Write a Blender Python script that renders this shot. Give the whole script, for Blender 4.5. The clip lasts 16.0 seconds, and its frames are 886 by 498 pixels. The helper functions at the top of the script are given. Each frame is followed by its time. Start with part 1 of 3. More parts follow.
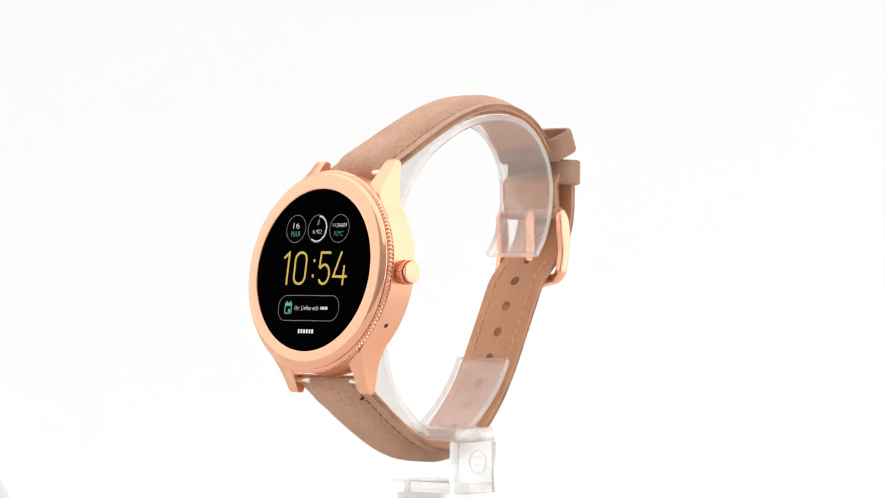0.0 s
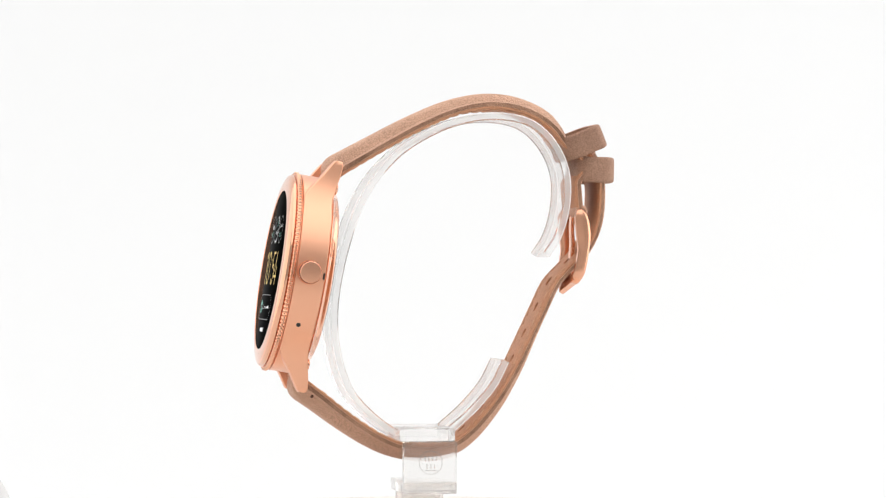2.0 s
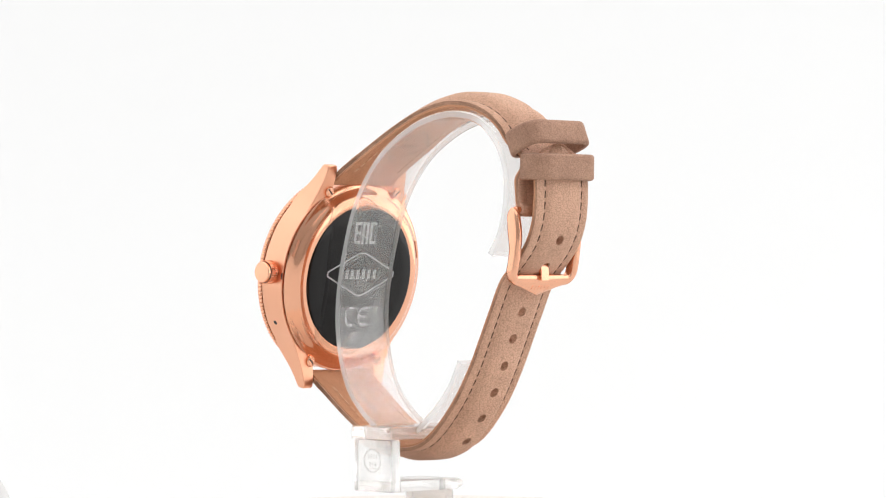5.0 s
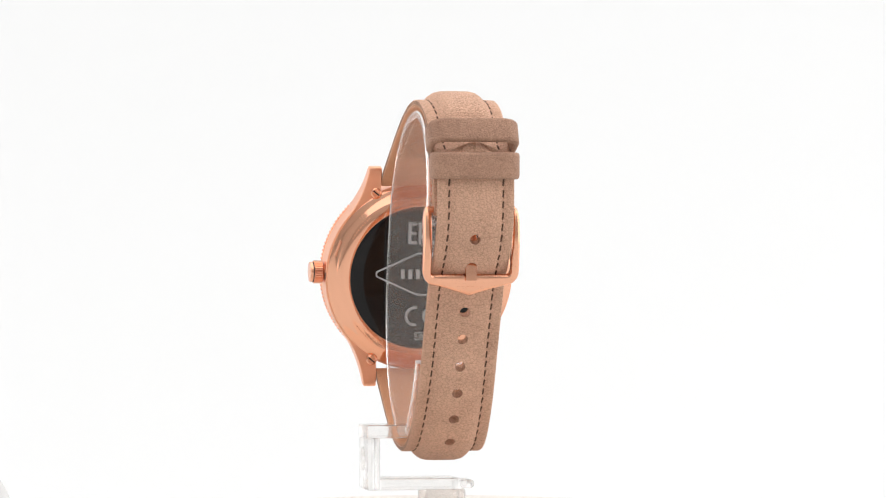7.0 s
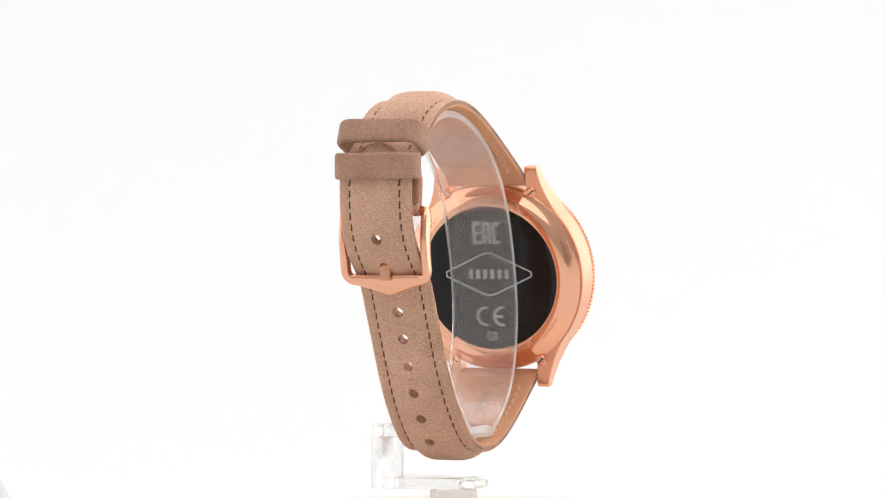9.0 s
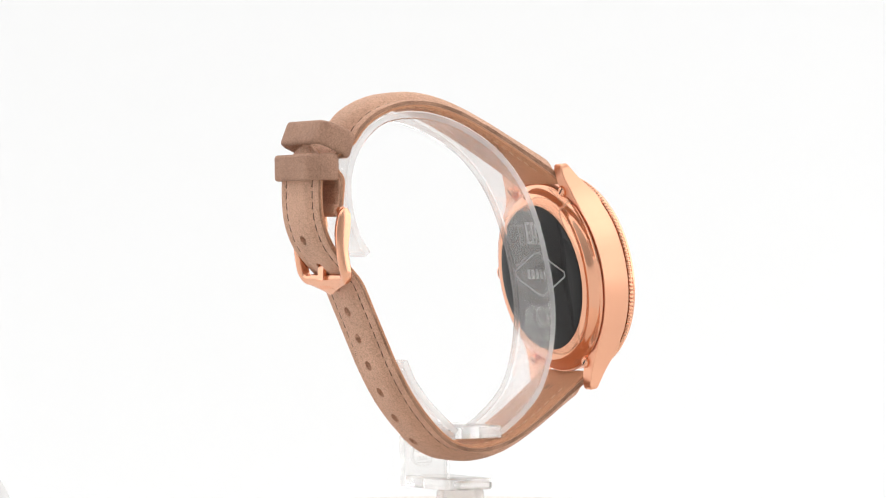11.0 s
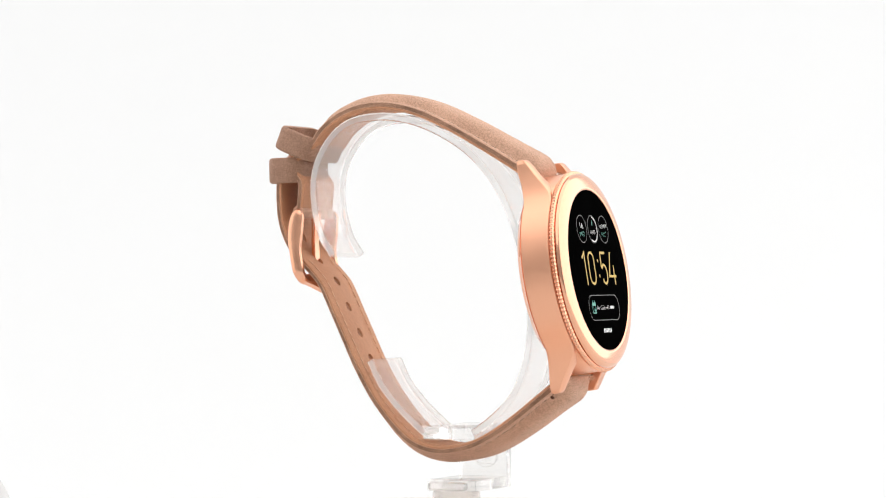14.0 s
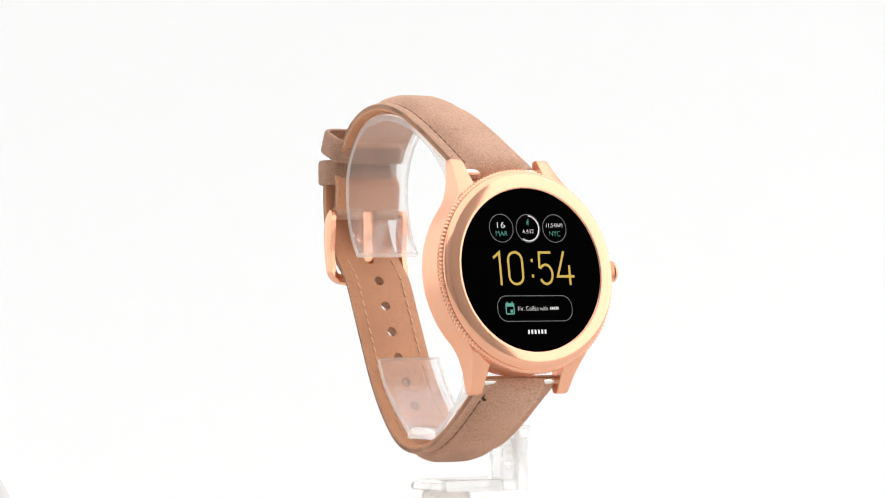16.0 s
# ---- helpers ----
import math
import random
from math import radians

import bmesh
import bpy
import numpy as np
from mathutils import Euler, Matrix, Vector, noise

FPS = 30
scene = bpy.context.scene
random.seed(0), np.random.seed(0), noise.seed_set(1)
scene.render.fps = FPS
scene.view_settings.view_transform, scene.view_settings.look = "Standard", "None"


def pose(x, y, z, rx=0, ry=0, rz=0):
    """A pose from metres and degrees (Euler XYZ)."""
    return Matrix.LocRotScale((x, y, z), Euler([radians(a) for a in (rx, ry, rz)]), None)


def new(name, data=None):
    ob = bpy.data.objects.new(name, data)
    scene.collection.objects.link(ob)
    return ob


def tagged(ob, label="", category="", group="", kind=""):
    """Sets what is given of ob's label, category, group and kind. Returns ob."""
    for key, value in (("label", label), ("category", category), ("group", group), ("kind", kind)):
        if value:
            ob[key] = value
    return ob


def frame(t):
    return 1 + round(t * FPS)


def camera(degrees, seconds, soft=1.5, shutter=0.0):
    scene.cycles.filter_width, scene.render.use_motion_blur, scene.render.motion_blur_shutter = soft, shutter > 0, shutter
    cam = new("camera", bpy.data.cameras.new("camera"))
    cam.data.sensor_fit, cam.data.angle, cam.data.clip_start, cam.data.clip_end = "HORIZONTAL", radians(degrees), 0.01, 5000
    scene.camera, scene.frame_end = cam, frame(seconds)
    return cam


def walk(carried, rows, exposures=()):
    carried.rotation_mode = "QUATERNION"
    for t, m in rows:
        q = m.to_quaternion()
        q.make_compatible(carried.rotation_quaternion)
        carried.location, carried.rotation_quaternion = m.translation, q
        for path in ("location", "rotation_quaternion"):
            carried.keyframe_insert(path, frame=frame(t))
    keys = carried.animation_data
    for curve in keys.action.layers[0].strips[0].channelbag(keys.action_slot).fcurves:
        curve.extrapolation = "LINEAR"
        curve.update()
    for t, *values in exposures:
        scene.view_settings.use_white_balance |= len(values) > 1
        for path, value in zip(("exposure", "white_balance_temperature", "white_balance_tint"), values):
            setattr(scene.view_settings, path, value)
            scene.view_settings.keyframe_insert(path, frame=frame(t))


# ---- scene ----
# The camera stands still; the plinth turns once in about twenty seconds.
cam = camera(14.03, 16.0, soft=1.15)
CAM = pose(0.00065, -0.785, 0.0524, 90.312, 0, 0)
walk(cam, [(0, CAM), (16, CAM)])

MM = 0.001
TURN = -17.645          # degrees a second
BACK = 7.602             # seconds at which the buckle faces the camera


# ---- world ----
world = bpy.data.worlds.new("studio")
world.use_nodes = True
world.node_tree.nodes["Background"].inputs[0].default_value = (1, 1, 1, 1)
world.node_tree.nodes["Background"].inputs[1].default_value = 0.2
scene.world = world
scene.view_settings.exposure = 0.0


# ---- materials ----
def material(name, color, rough=0.5, metal=0.0):
    m = bpy.data.materials.new(name)
    m.use_nodes = True
    b = m.node_tree.nodes["Principled BSDF"]
    b.inputs["Base Color"].default_value = (*color, 1)
    b.inputs["Roughness"].default_value = rough
    b.inputs["Metallic"].default_value = metal
    return m, m.node_tree, b


def add(nt, kind, **values):
    n = nt.nodes.new(kind)
    for k, v in values.items():
        n.inputs[k.replace("_", " ")].default_value = v
    return n


def coords(nt, scale):
    tc = nt.nodes.new("ShaderNodeTexCoord")
    mp = add(nt, "ShaderNodeMapping", Scale=scale)
    nt.links.new(tc.outputs["Object"], mp.inputs["Vector"])
    return mp.outputs["Vector"]


def ramp(nt, source, stops):
    r = nt.nodes.new("ShaderNodeValToRGB")
    nt.links.new(source, r.inputs["Fac"])
    while len(r.color_ramp.elements) < len(stops):
        r.color_ramp.elements.new(0.5)
    for e, (p, c) in zip(r.color_ramp.elements, stops):
        e.position, e.color = p, (*c, 1)
    return r.outputs["Color"]


def bump(nt, b, height, strength, distance):
    n = add(nt, "ShaderNodeBump", Strength=strength, Distance=distance)
    nt.links.new(height, n.inputs["Height"])
    nt.links.new(n.outputs["Normal"], b.inputs["Normal"])
    return n


def leather(name, light, dark, grain=1300.0, depth=0.00022, strength=0.55, blotch=0.35):
    """Grained leather: fine creases that run across the strap, small pores, faint blotches and rubbed spots."""
    m, nt, b = material(name, light, 0.62)
    b.inputs["Specular IOR Level"].default_value = 0.3
    v = coords(nt, (0.72, 1, 1))
    plain = coords(nt, (1, 1, 1))
    big = add(nt, "ShaderNodeTexNoise", Scale=130.0, Detail=3.0)
    fine = add(nt, "ShaderNodeTexNoise", Scale=grain, Detail=4.0, Roughness=0.6, Distortion=0.6)
    pore = add(nt, "ShaderNodeTexNoise", Scale=grain * 2.3, Detail=3.0, Roughness=0.7)
    cell = add(nt, "ShaderNodeTexVoronoi", Scale=grain * 1.0)
    cell.feature = "DISTANCE_TO_EDGE"
    warp = nt.nodes.new("ShaderNodeVectorMath")
    warp.operation = "MULTIPLY_ADD"
    warp.inputs[1].default_value = (0.0007, 0.0007, 0.0007)
    nt.links.new(plain, big.inputs["Vector"])
    for n in (fine, pore):
        nt.links.new(v, n.inputs["Vector"])
    nt.links.new(fine.outputs["Color"], warp.inputs[0])
    nt.links.new(v, warp.inputs[2])
    nt.links.new(warp.outputs[0], cell.inputs["Vector"])
    tone = nt.nodes.new("ShaderNodeMath")
    tone.operation = "MULTIPLY_ADD"
    tone.inputs[1].default_value = blotch
    nt.links.new(big.outputs["Fac"], tone.inputs[0])
    calm = nt.nodes.new("ShaderNodeMath")
    calm.operation = "MULTIPLY_ADD"
    calm.inputs[1].default_value, calm.inputs[2].default_value = 0.45, 0.275
    nt.links.new(fine.outputs["Fac"], calm.inputs[0])
    nt.links.new(calm.outputs[0], tone.inputs[2])
    mid = 0.5 + 0.5 * blotch
    col = ramp(nt, tone.outputs[0], [(mid - 0.16, dark), (mid + 0.09, light)])
    edge = ramp(nt, cell.outputs["Distance"], [(0.0, (0.50, 0.40, 0.34)), (0.11, (1, 1, 1))])
    mul = nt.nodes.new("ShaderNodeMixRGB")
    mul.blend_type = "MULTIPLY"
    mul.inputs[0].default_value = 0.55
    nt.links.new(col, mul.inputs[1])
    nt.links.new(edge, mul.inputs[2])
    nt.links.new(mul.outputs[0], b.inputs["Base Color"])
    h = nt.nodes.new("ShaderNodeMath")
    h.operation = "MULTIPLY_ADD"
    h.inputs[1].default_value = 0.7
    cr = ramp(nt, cell.outputs["Distance"], [(0.0, (0, 0, 0)), (0.22, (1, 1, 1))])
    nt.links.new(cr, h.inputs[0])
    nt.links.new(pore.outputs["Fac"], h.inputs[2])
    bump(nt, b, h.outputs[0], strength, depth)
    return m


def gold(name, rough, brush=0.0, color=(0.865, 0.445, 0.288)):
    m, nt, b = material(name, color, rough, 1.0)
    v = coords(nt, (60, 9000, 60) if brush else (400, 400, 400))
    n = add(nt, "ShaderNodeTexNoise", Scale=1.0, Detail=3.0)
    nt.links.new(v, n.inputs["Vector"])
    r = nt.nodes.new("ShaderNodeMapRange")
    r.inputs["To Min"].default_value, r.inputs["To Max"].default_value = rough * 0.8, rough * 1.25
    nt.links.new(n.outputs["Fac"], r.inputs["Value"])
    nt.links.new(r.outputs[0], b.inputs["Roughness"])
    if brush:
        bump(nt, b, n.outputs["Fac"], brush, 0.00004)
    return m


def glow(name, color, strength=1.0, rough=0.4):
    m, nt, b = material(name, (0.02, 0.02, 0.02), rough)
    b.inputs["Emission Color"].default_value = (*color, 1)
    b.inputs["Emission Strength"].default_value = strength
    return m


LEATHER = leather("tan grained leather", (0.82, 0.495, 0.345), (0.64, 0.37, 0.25), 1800.0, 0.0003, 0.8)
KEEPER = leather("brown keeper leather", (0.57, 0.33, 0.225), (0.39, 0.215, 0.145), 2000.0, 0.00028, 0.8, 0.4)
RAW = leather("raw leather edge", (0.56, 0.31, 0.2), (0.30, 0.155, 0.095), 1500.0, 0.0004, 0.8, 0.8)
LINING = leather("smooth tan lining", (0.64, 0.315, 0.175), (0.54, 0.26, 0.142), 2600.0, 0.00006, 0.2)
THREAD = material("dark brown thread", (0.11, 0.05, 0.028), 0.8)[0]
PALE_THREAD = material("beige thread", (0.66, 0.38, 0.235), 0.8)[0]
STAMP = material("stamped print", (0.30, 0.18, 0.11), 0.7)[0]
POLISHED = gold("polished rose gold", 0.11)
BRUSHED = gold("brushed rose gold", 0.34, 0.35)
SATIN = gold("satin rose gold", 0.24)
ENGRAVED = gold("engraved rose gold", 0.45, 0.0, (0.70, 0.34, 0.215))
STEEL = gold("bright steel", 0.2, 0.0, (0.75, 0.72, 0.68))
# Near-black colour stands in for the shade inside holes, slots and crown groove.
HOLE_SHADE = material("hole shade black", (0.012, 0.01, 0.01), 0.6)[0]
SCREEN, nt, b = material("black display glass", (0.001, 0.001, 0.001), 0.06)
b.inputs["Specular IOR Level"].default_value = 0.004
b.inputs["IOR"].default_value = 1.05
BACKGLASS, nt, b = material("black sensor glass", (0.006, 0.005, 0.005), 0.10)
b.inputs["Specular IOR Level"].default_value = 0.25
PRINT = material("grey back print", (0.34, 0.34, 0.35), 0.5)[0]
WHITE = glow("white display glow", (0.86, 0.86, 0.86))
GREY = glow("grey display glow", (0.14, 0.14, 0.14))
YELLOW = glow("yellow display glow", (0.58, 0.37, 0.02))
TEAL = glow("teal display glow", (0.05, 0.34, 0.26))
def clear(name, color, rough, transmission, ior, straight):
    """Clear plastic: refracting and slightly milky, with a share of light that goes straight through as in a thin sheet."""
    m, nt, b = material(name, color, rough)
    b.inputs["Transmission Weight"].default_value = transmission
    b.inputs["IOR"].default_value = ior
    thin = add(nt, "ShaderNodeBsdfTransparent")
    thin.inputs["Color"].default_value = (0.99, 0.985, 0.98, 1)
    mix = nt.nodes.new("ShaderNodeMixShader")
    mix.inputs[0].default_value = straight
    out = [n for n in nt.nodes if n.type == "OUTPUT_MATERIAL"][0]
    nt.links.new(b.outputs[0], mix.inputs[1])
    nt.links.new(thin.outputs[0], mix.inputs[2])
    nt.links.new(mix.outputs[0], out.inputs["Surface"])
    return m


ACRYLIC = clear("clear acrylic", (0.985, 0.98, 0.975), 0.03, 0.76, 1.4, 0.76)
EDGE = clear("sawn acrylic edge", (0.97, 0.96, 0.95), 0.2, 0.05, 1.3, 0.66)
GLINT = clear("rounded acrylic corner", (0.98, 0.975, 0.97), 0.08, 0.9, 1.45, 0.1)
HAZY = clear("hazy acrylic", (0.96, 0.945, 0.93), 0.04, 0.93, 1.45, 0.25)
FROST = clear("frosted acrylic", (0.95, 0.9, 0.86), 0.25, 0.6, 1.4, 0.45)
PLATE, nt, b = material("pale enamelled plate", (0.84, 0.78, 0.72), 0.35)
n = add(nt, "ShaderNodeTexNoise", Scale=300.0, Detail=4.0)
nt.links.new(ramp(nt, n.outputs["Fac"], [(0.3, (0.70, 0.63, 0.57)), (0.7, (0.74, 0.68, 0.62))]), b.inputs["Base Color"])


def paper(name, low, high):
    m, nt, b = material(name, (low, low, low), 0.8)
    n = add(nt, "ShaderNodeTexNoise", Scale=9.0, Detail=5.0)
    nt.links.new(ramp(nt, n.outputs["Fac"], [(0.3, (low, low, low * 0.99)), (0.7, (high, high, high * 0.99))]), b.inputs["Base Color"])
    return m


GREY_PANEL = paper("unseen grey panel", 0.46, 0.51)
FLOOR_PAPER = paper("white studio paper", 0.62, 0.66)


CORNER_TONE, nt, b = material("off-white corner tone", (0.62, 0.61, 0.60), 0.9)
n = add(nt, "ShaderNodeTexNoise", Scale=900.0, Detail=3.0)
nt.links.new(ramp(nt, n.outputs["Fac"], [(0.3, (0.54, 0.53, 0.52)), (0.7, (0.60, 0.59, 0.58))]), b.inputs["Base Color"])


# Emission added so unseen panels light the watch and the backdrop stays white.
def lit_surface(name, strength):
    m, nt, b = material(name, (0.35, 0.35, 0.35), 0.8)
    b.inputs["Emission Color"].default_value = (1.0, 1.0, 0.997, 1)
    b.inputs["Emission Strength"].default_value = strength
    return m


# ---- mesh helpers ----
def part(name, bm, mat, parent=None, label="", flat=False):
    me = bpy.data.meshes.new(name)
    bmesh.ops.recalc_face_normals(bm, faces=bm.faces)
    for f in bm.faces:
        f.smooth = not flat
    bm.to_mesh(me)
    bm.free()
    me.materials.append(mat)
    if not flat:
        me.set_sharp_from_angle(angle=radians(38))
    ob = new(name, me)
    ob.parent = parent
    if label:
        tagged(ob, label)
    return ob


def box(bm, lo, hi, m=Matrix(), bevel=0.0, seg=2):
    """A box from lo to hi in millimetres."""
    vs = [bm.verts.new((x, y, z)) for z in (lo[2], hi[2]) for y in (lo[1], hi[1]) for x in (lo[0], hi[0])]
    fs = [bm.faces.new([vs[i] for i in q]) for q in ((0, 2, 3, 1), (4, 5, 7, 6), (0, 1, 5, 4), (2, 6, 7, 3), (0, 4, 6, 2), (1, 3, 7, 5))]
    if bevel:
        es = {e for f in fs for e in f.edges}
        out = bmesh.ops.bevel(bm, geom=list(es), offset=bevel, segments=seg, affect="EDGES", profile=0.5)
        vs = list({v for v in vs if v.is_valid} | set(out["verts"]))
    for v in vs:
        v.co = (m @ v.co) * MM
    return vs


def lathe(bm, profile, m=Matrix(), n=128, closed=True):
    """Turns a profile of (radius, height) about the local z axis, in millimetres."""
    rings = []
    for r, h in profile:
        rings.append([bm.verts.new((m @ Vector((r * math.cos(a), r * math.sin(a), h))) * MM)
                      for a in (2 * math.pi * k / n for k in range(n))])
    pairs = list(zip(rings, rings[1:] + (rings[:1] if closed else [])))
    if not closed:
        pairs = list(zip(rings, rings[1:]))
        bm.faces.new(rings[0]), bm.faces.new(list(reversed(rings[-1])))
    for a, b2 in pairs:
        for k in range(n):
            bm.faces.new((a[k], a[(k + 1) % n], b2[(k + 1) % n], b2[k]))


def loft(bm, sections, cap=True):
    """Joins equal rings of points, in millimetres."""
    rings = [[bm.verts.new(Vector(p) * MM) for p in s] for s in sections]
    n = len(rings[0])
    for a, b2 in zip(rings, rings[1:]):
        for k in range(n):
            bm.faces.new((a[k], a[(k + 1) % n], b2[(k + 1) % n], b2[k]))
    if cap:
        bm.faces.new(rings[0]), bm.faces.new(list(reversed(rings[-1])))


def axis_matrix(origin, axis):
    return Matrix.Translation(origin) @ Vector(axis).to_track_quat("Z", "Y").to_matrix().to_4x4()


class Path:
    """A smooth line in the (forward, up) plane through a few knots, walked by its length in millimetres."""

    def __init__(self, knots, centre=(-4.0, 50.0)):
        k = [Vector(p) for p in knots]
        k = [2 * k[0] - k[1]] + k + [2 * k[-1] - k[-2]]
        self.p = []
        for a, b2, c, d in zip(k, k[1:], k[2:], k[3:]):
            for i in range(24):
                t = i / 24
                self.p.append(0.5 * (2 * b2 + (c - a) * t + (2 * a - 5 * b2 + 4 * c - d) * t * t + (3 * b2 - a - 3 * c + d) * t ** 3))
        self.p.append(k[-2])
        self.s = [0.0]
        for a, b2 in zip(self.p, self.p[1:]):
            self.s.append(self.s[-1] + (b2 - a).length)
        self.length, self.centre = self.s[-1], Vector(centre)
        mid = len(self.p) // 2
        t = self.p[mid + 1] - self.p[mid]
        self.side = 1 if Vector((-t.y, t.x)).dot(self.p[mid] - self.centre) > 0 else -1

    def at(self, s):
        s = min(max(s, 0.0), self.length)
        i = min(max(int(np.searchsorted(self.s, s)) - 1, 0), len(self.p) - 2)
        f = (s - self.s[i]) / max(self.s[i + 1] - self.s[i], 1e-9)
        lo, hi = self.p[max(i - 3, 0)], self.p[min(i + 4, len(self.p) - 1)]
        t = (hi - lo).normalized()
        return self.p[i].lerp(self.p[i + 1], f), t, Vector((-t.y, t.x)) * self.side

    def place(self, s, x, h):
        p, t, n = self.at(s)
        q = p + n * h
        return Vector((x, q.x, q.y))

    def nearest(self, u, z):
        return self.s[min(range(len(self.p)), key=lambda i: (self.p[i] - Vector((u, z))).length)]


def sweep(bm, path, section, s0, s1, n):
    """Sweeps a closed section(s) -> [(x, h), ...] along the path."""
    loft(bm, [[path.place(s, x, h) for x, h in section(s)] for s in (s0 + (s1 - s0) * i / n for i in range(n + 1))])


def text_bm(body, width, height, spacing=1.0, thin=0.0, flip=False):
    """Letters of Blender's own font as a mesh, centred and fitted to width and height in millimetres."""
    cu = bpy.data.curves.new("letters", "FONT")
    cu.body, cu.space_character, cu.offset = body, spacing, thin
    cu.resolution_u = 6
    ob = new("letters", cu)
    me = bpy.data.meshes.new_from_object(ob.evaluated_get(bpy.context.evaluated_depsgraph_get()))
    bm = bmesh.new()
    bm.from_mesh(me)
    bpy.data.objects.remove(ob)
    bpy.data.curves.remove(cu)
    bpy.data.meshes.remove(me)
    xs, ys = [v.co.x for v in bm.verts], [v.co.y for v in bm.verts]
    cx, cy = (min(xs) + max(xs)) / 2, (min(ys) + max(ys)) / 2
    kx, ky = width / (max(xs) - min(xs)), height / (max(ys) - min(ys))
    for v in bm.verts:
        v.co = Vector(((v.co.x - cx) * kx * (-1 if flip else 1), (v.co.y - cy) * ky, 0))
    return bm


def put(bm, m):
    for v in bm.verts:
        v.co = (m @ v.co) * MM
    return bm


def thing(name, label, category):
    return tagged(new(name), label, category)


# ---- the studio ----
def panel(name, lo, hi, mat, label, category, kind="structure"):
    bm = bmesh.new()
    box(bm, [1000 * v for v in lo], [1000 * v for v in hi], bevel=2.0)
    ob = part(name, bm, mat, None, flat=True)
    return tagged(ob, label, category, "", kind)


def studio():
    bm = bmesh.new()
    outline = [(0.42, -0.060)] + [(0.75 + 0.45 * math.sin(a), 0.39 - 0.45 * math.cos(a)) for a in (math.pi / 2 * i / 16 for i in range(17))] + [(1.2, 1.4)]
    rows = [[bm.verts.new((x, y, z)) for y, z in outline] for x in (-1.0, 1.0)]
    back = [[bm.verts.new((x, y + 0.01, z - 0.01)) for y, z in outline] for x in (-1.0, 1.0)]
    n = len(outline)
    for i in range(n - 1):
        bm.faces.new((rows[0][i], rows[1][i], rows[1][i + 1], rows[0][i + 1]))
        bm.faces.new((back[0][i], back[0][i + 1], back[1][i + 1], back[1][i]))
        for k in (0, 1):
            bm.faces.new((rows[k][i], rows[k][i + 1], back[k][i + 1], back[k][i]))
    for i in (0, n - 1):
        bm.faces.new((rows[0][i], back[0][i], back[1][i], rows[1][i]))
    # Glow added to the sweep so that it renders plain white.
    sweep_ob = part("backdrop", bm, lit_surface("white sweep with added glow", 0.456))
    tagged(sweep_ob, "seamless white sweep curving up behind the watch, with added glow", "backdrop", "", "structure")
    # Unseen floor, added without glow so the metal mirrors less from below.
    panel("floor", (-1.0, -1.9, -0.075), (1.0, 0.418, -0.060), FLOOR_PAPER, "unseen plain white paper floor added to set reflections from below", "floor")
    # Unseen grey panels added to darken what the metal mirrors towards the camera.
    for x0, x1, name in ((-1.04, -1.005, "grey_panel_west"), (1.005, 1.04, "grey_panel_east")):
        panel(name, (x0, -1.9, -0.08), (x1, -0.605, 1.4), GREY_PANEL, "unseen plain grey side panel added to dim metal reflections", "wall")
    # Unseen glowing panels added at both sides and above; strengths tuned to the metal.
    panel("glow_panel_west", (-1.04, -0.6, -0.08), (-1.005, 1.25, 1.4), lit_surface("west panel emission", 0.98), "unseen glowing white side panel added to light the watch", "wall")
    panel("glow_panel_east", (1.005, -0.6, -0.08), (1.04, 1.25, 1.4), lit_surface("brighter east panel emission", 1.7), "unseen glowing white side panel added to light the watch", "wall")
    panel("ceiling", (-1.04, -1.9, 1.405), (1.04, 1.25, 1.44), lit_surface("roof panel emission", 1.38), "unseen glowing white roof panel added to light the watch", "ceiling")
    # Unseen grey front panel, added for the same dimmer reflections.
    panel("grey_panel_south", (-1.04, -1.94, -0.08), (1.04, -1.905, 1.4), GREY_PANEL, "unseen plain grey front panel added to dim metal reflections", "wall")


def dark_corner():
    # Rounded form added to imitate a soft dark corner of unknown cause.
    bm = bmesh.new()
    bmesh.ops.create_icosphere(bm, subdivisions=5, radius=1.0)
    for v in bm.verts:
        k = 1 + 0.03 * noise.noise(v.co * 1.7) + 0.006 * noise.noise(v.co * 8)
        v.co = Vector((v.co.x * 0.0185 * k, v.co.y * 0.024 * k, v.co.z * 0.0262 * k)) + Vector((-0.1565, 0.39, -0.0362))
    ob = part("dark_corner", bm, CORNER_TONE)
    tagged(ob, "rounded off-white form added to darken the lower left corner", "weight")


# ---- the turning plate ----
POST = (1.2, 4.4)


def plate():
    root = thing("turntable", "pale beige round turntable plate under a clear stand", "turntable")
    m = Matrix.Translation((POST[0], POST[1], 0))
    bm = bmesh.new()
    lathe(bm, [(0.01, 0), (44.2, 0), (44.8, -0.25), (45, -0.8), (45, -8), (44, -9), (0.01, -9)], m, 160, False)
    part("plate", bm, PLATE, root)
    bm = bmesh.new()
    lathe(bm, [(0.01, -9), (30, -9), (30, -60), (0.01, -60)], m, 96, False)
    part("column", bm, PLATE, root)
    return root


# ---- the clear stand ----
def sawn(ob, test):
    """The sawn edges of a clear part are frosted."""
    ob.data.materials.append(EDGE)
    ob.data.materials.append(GLINT)
    for f in ob.data.polygons:
        if test(f.normal):
            f.material_index = 1 if abs(f.normal.x) > 0.9 else 2
        elif len(f.vertices) > 4:
            f.material_index = 1
    ob.visible_shadow = False
    return ob


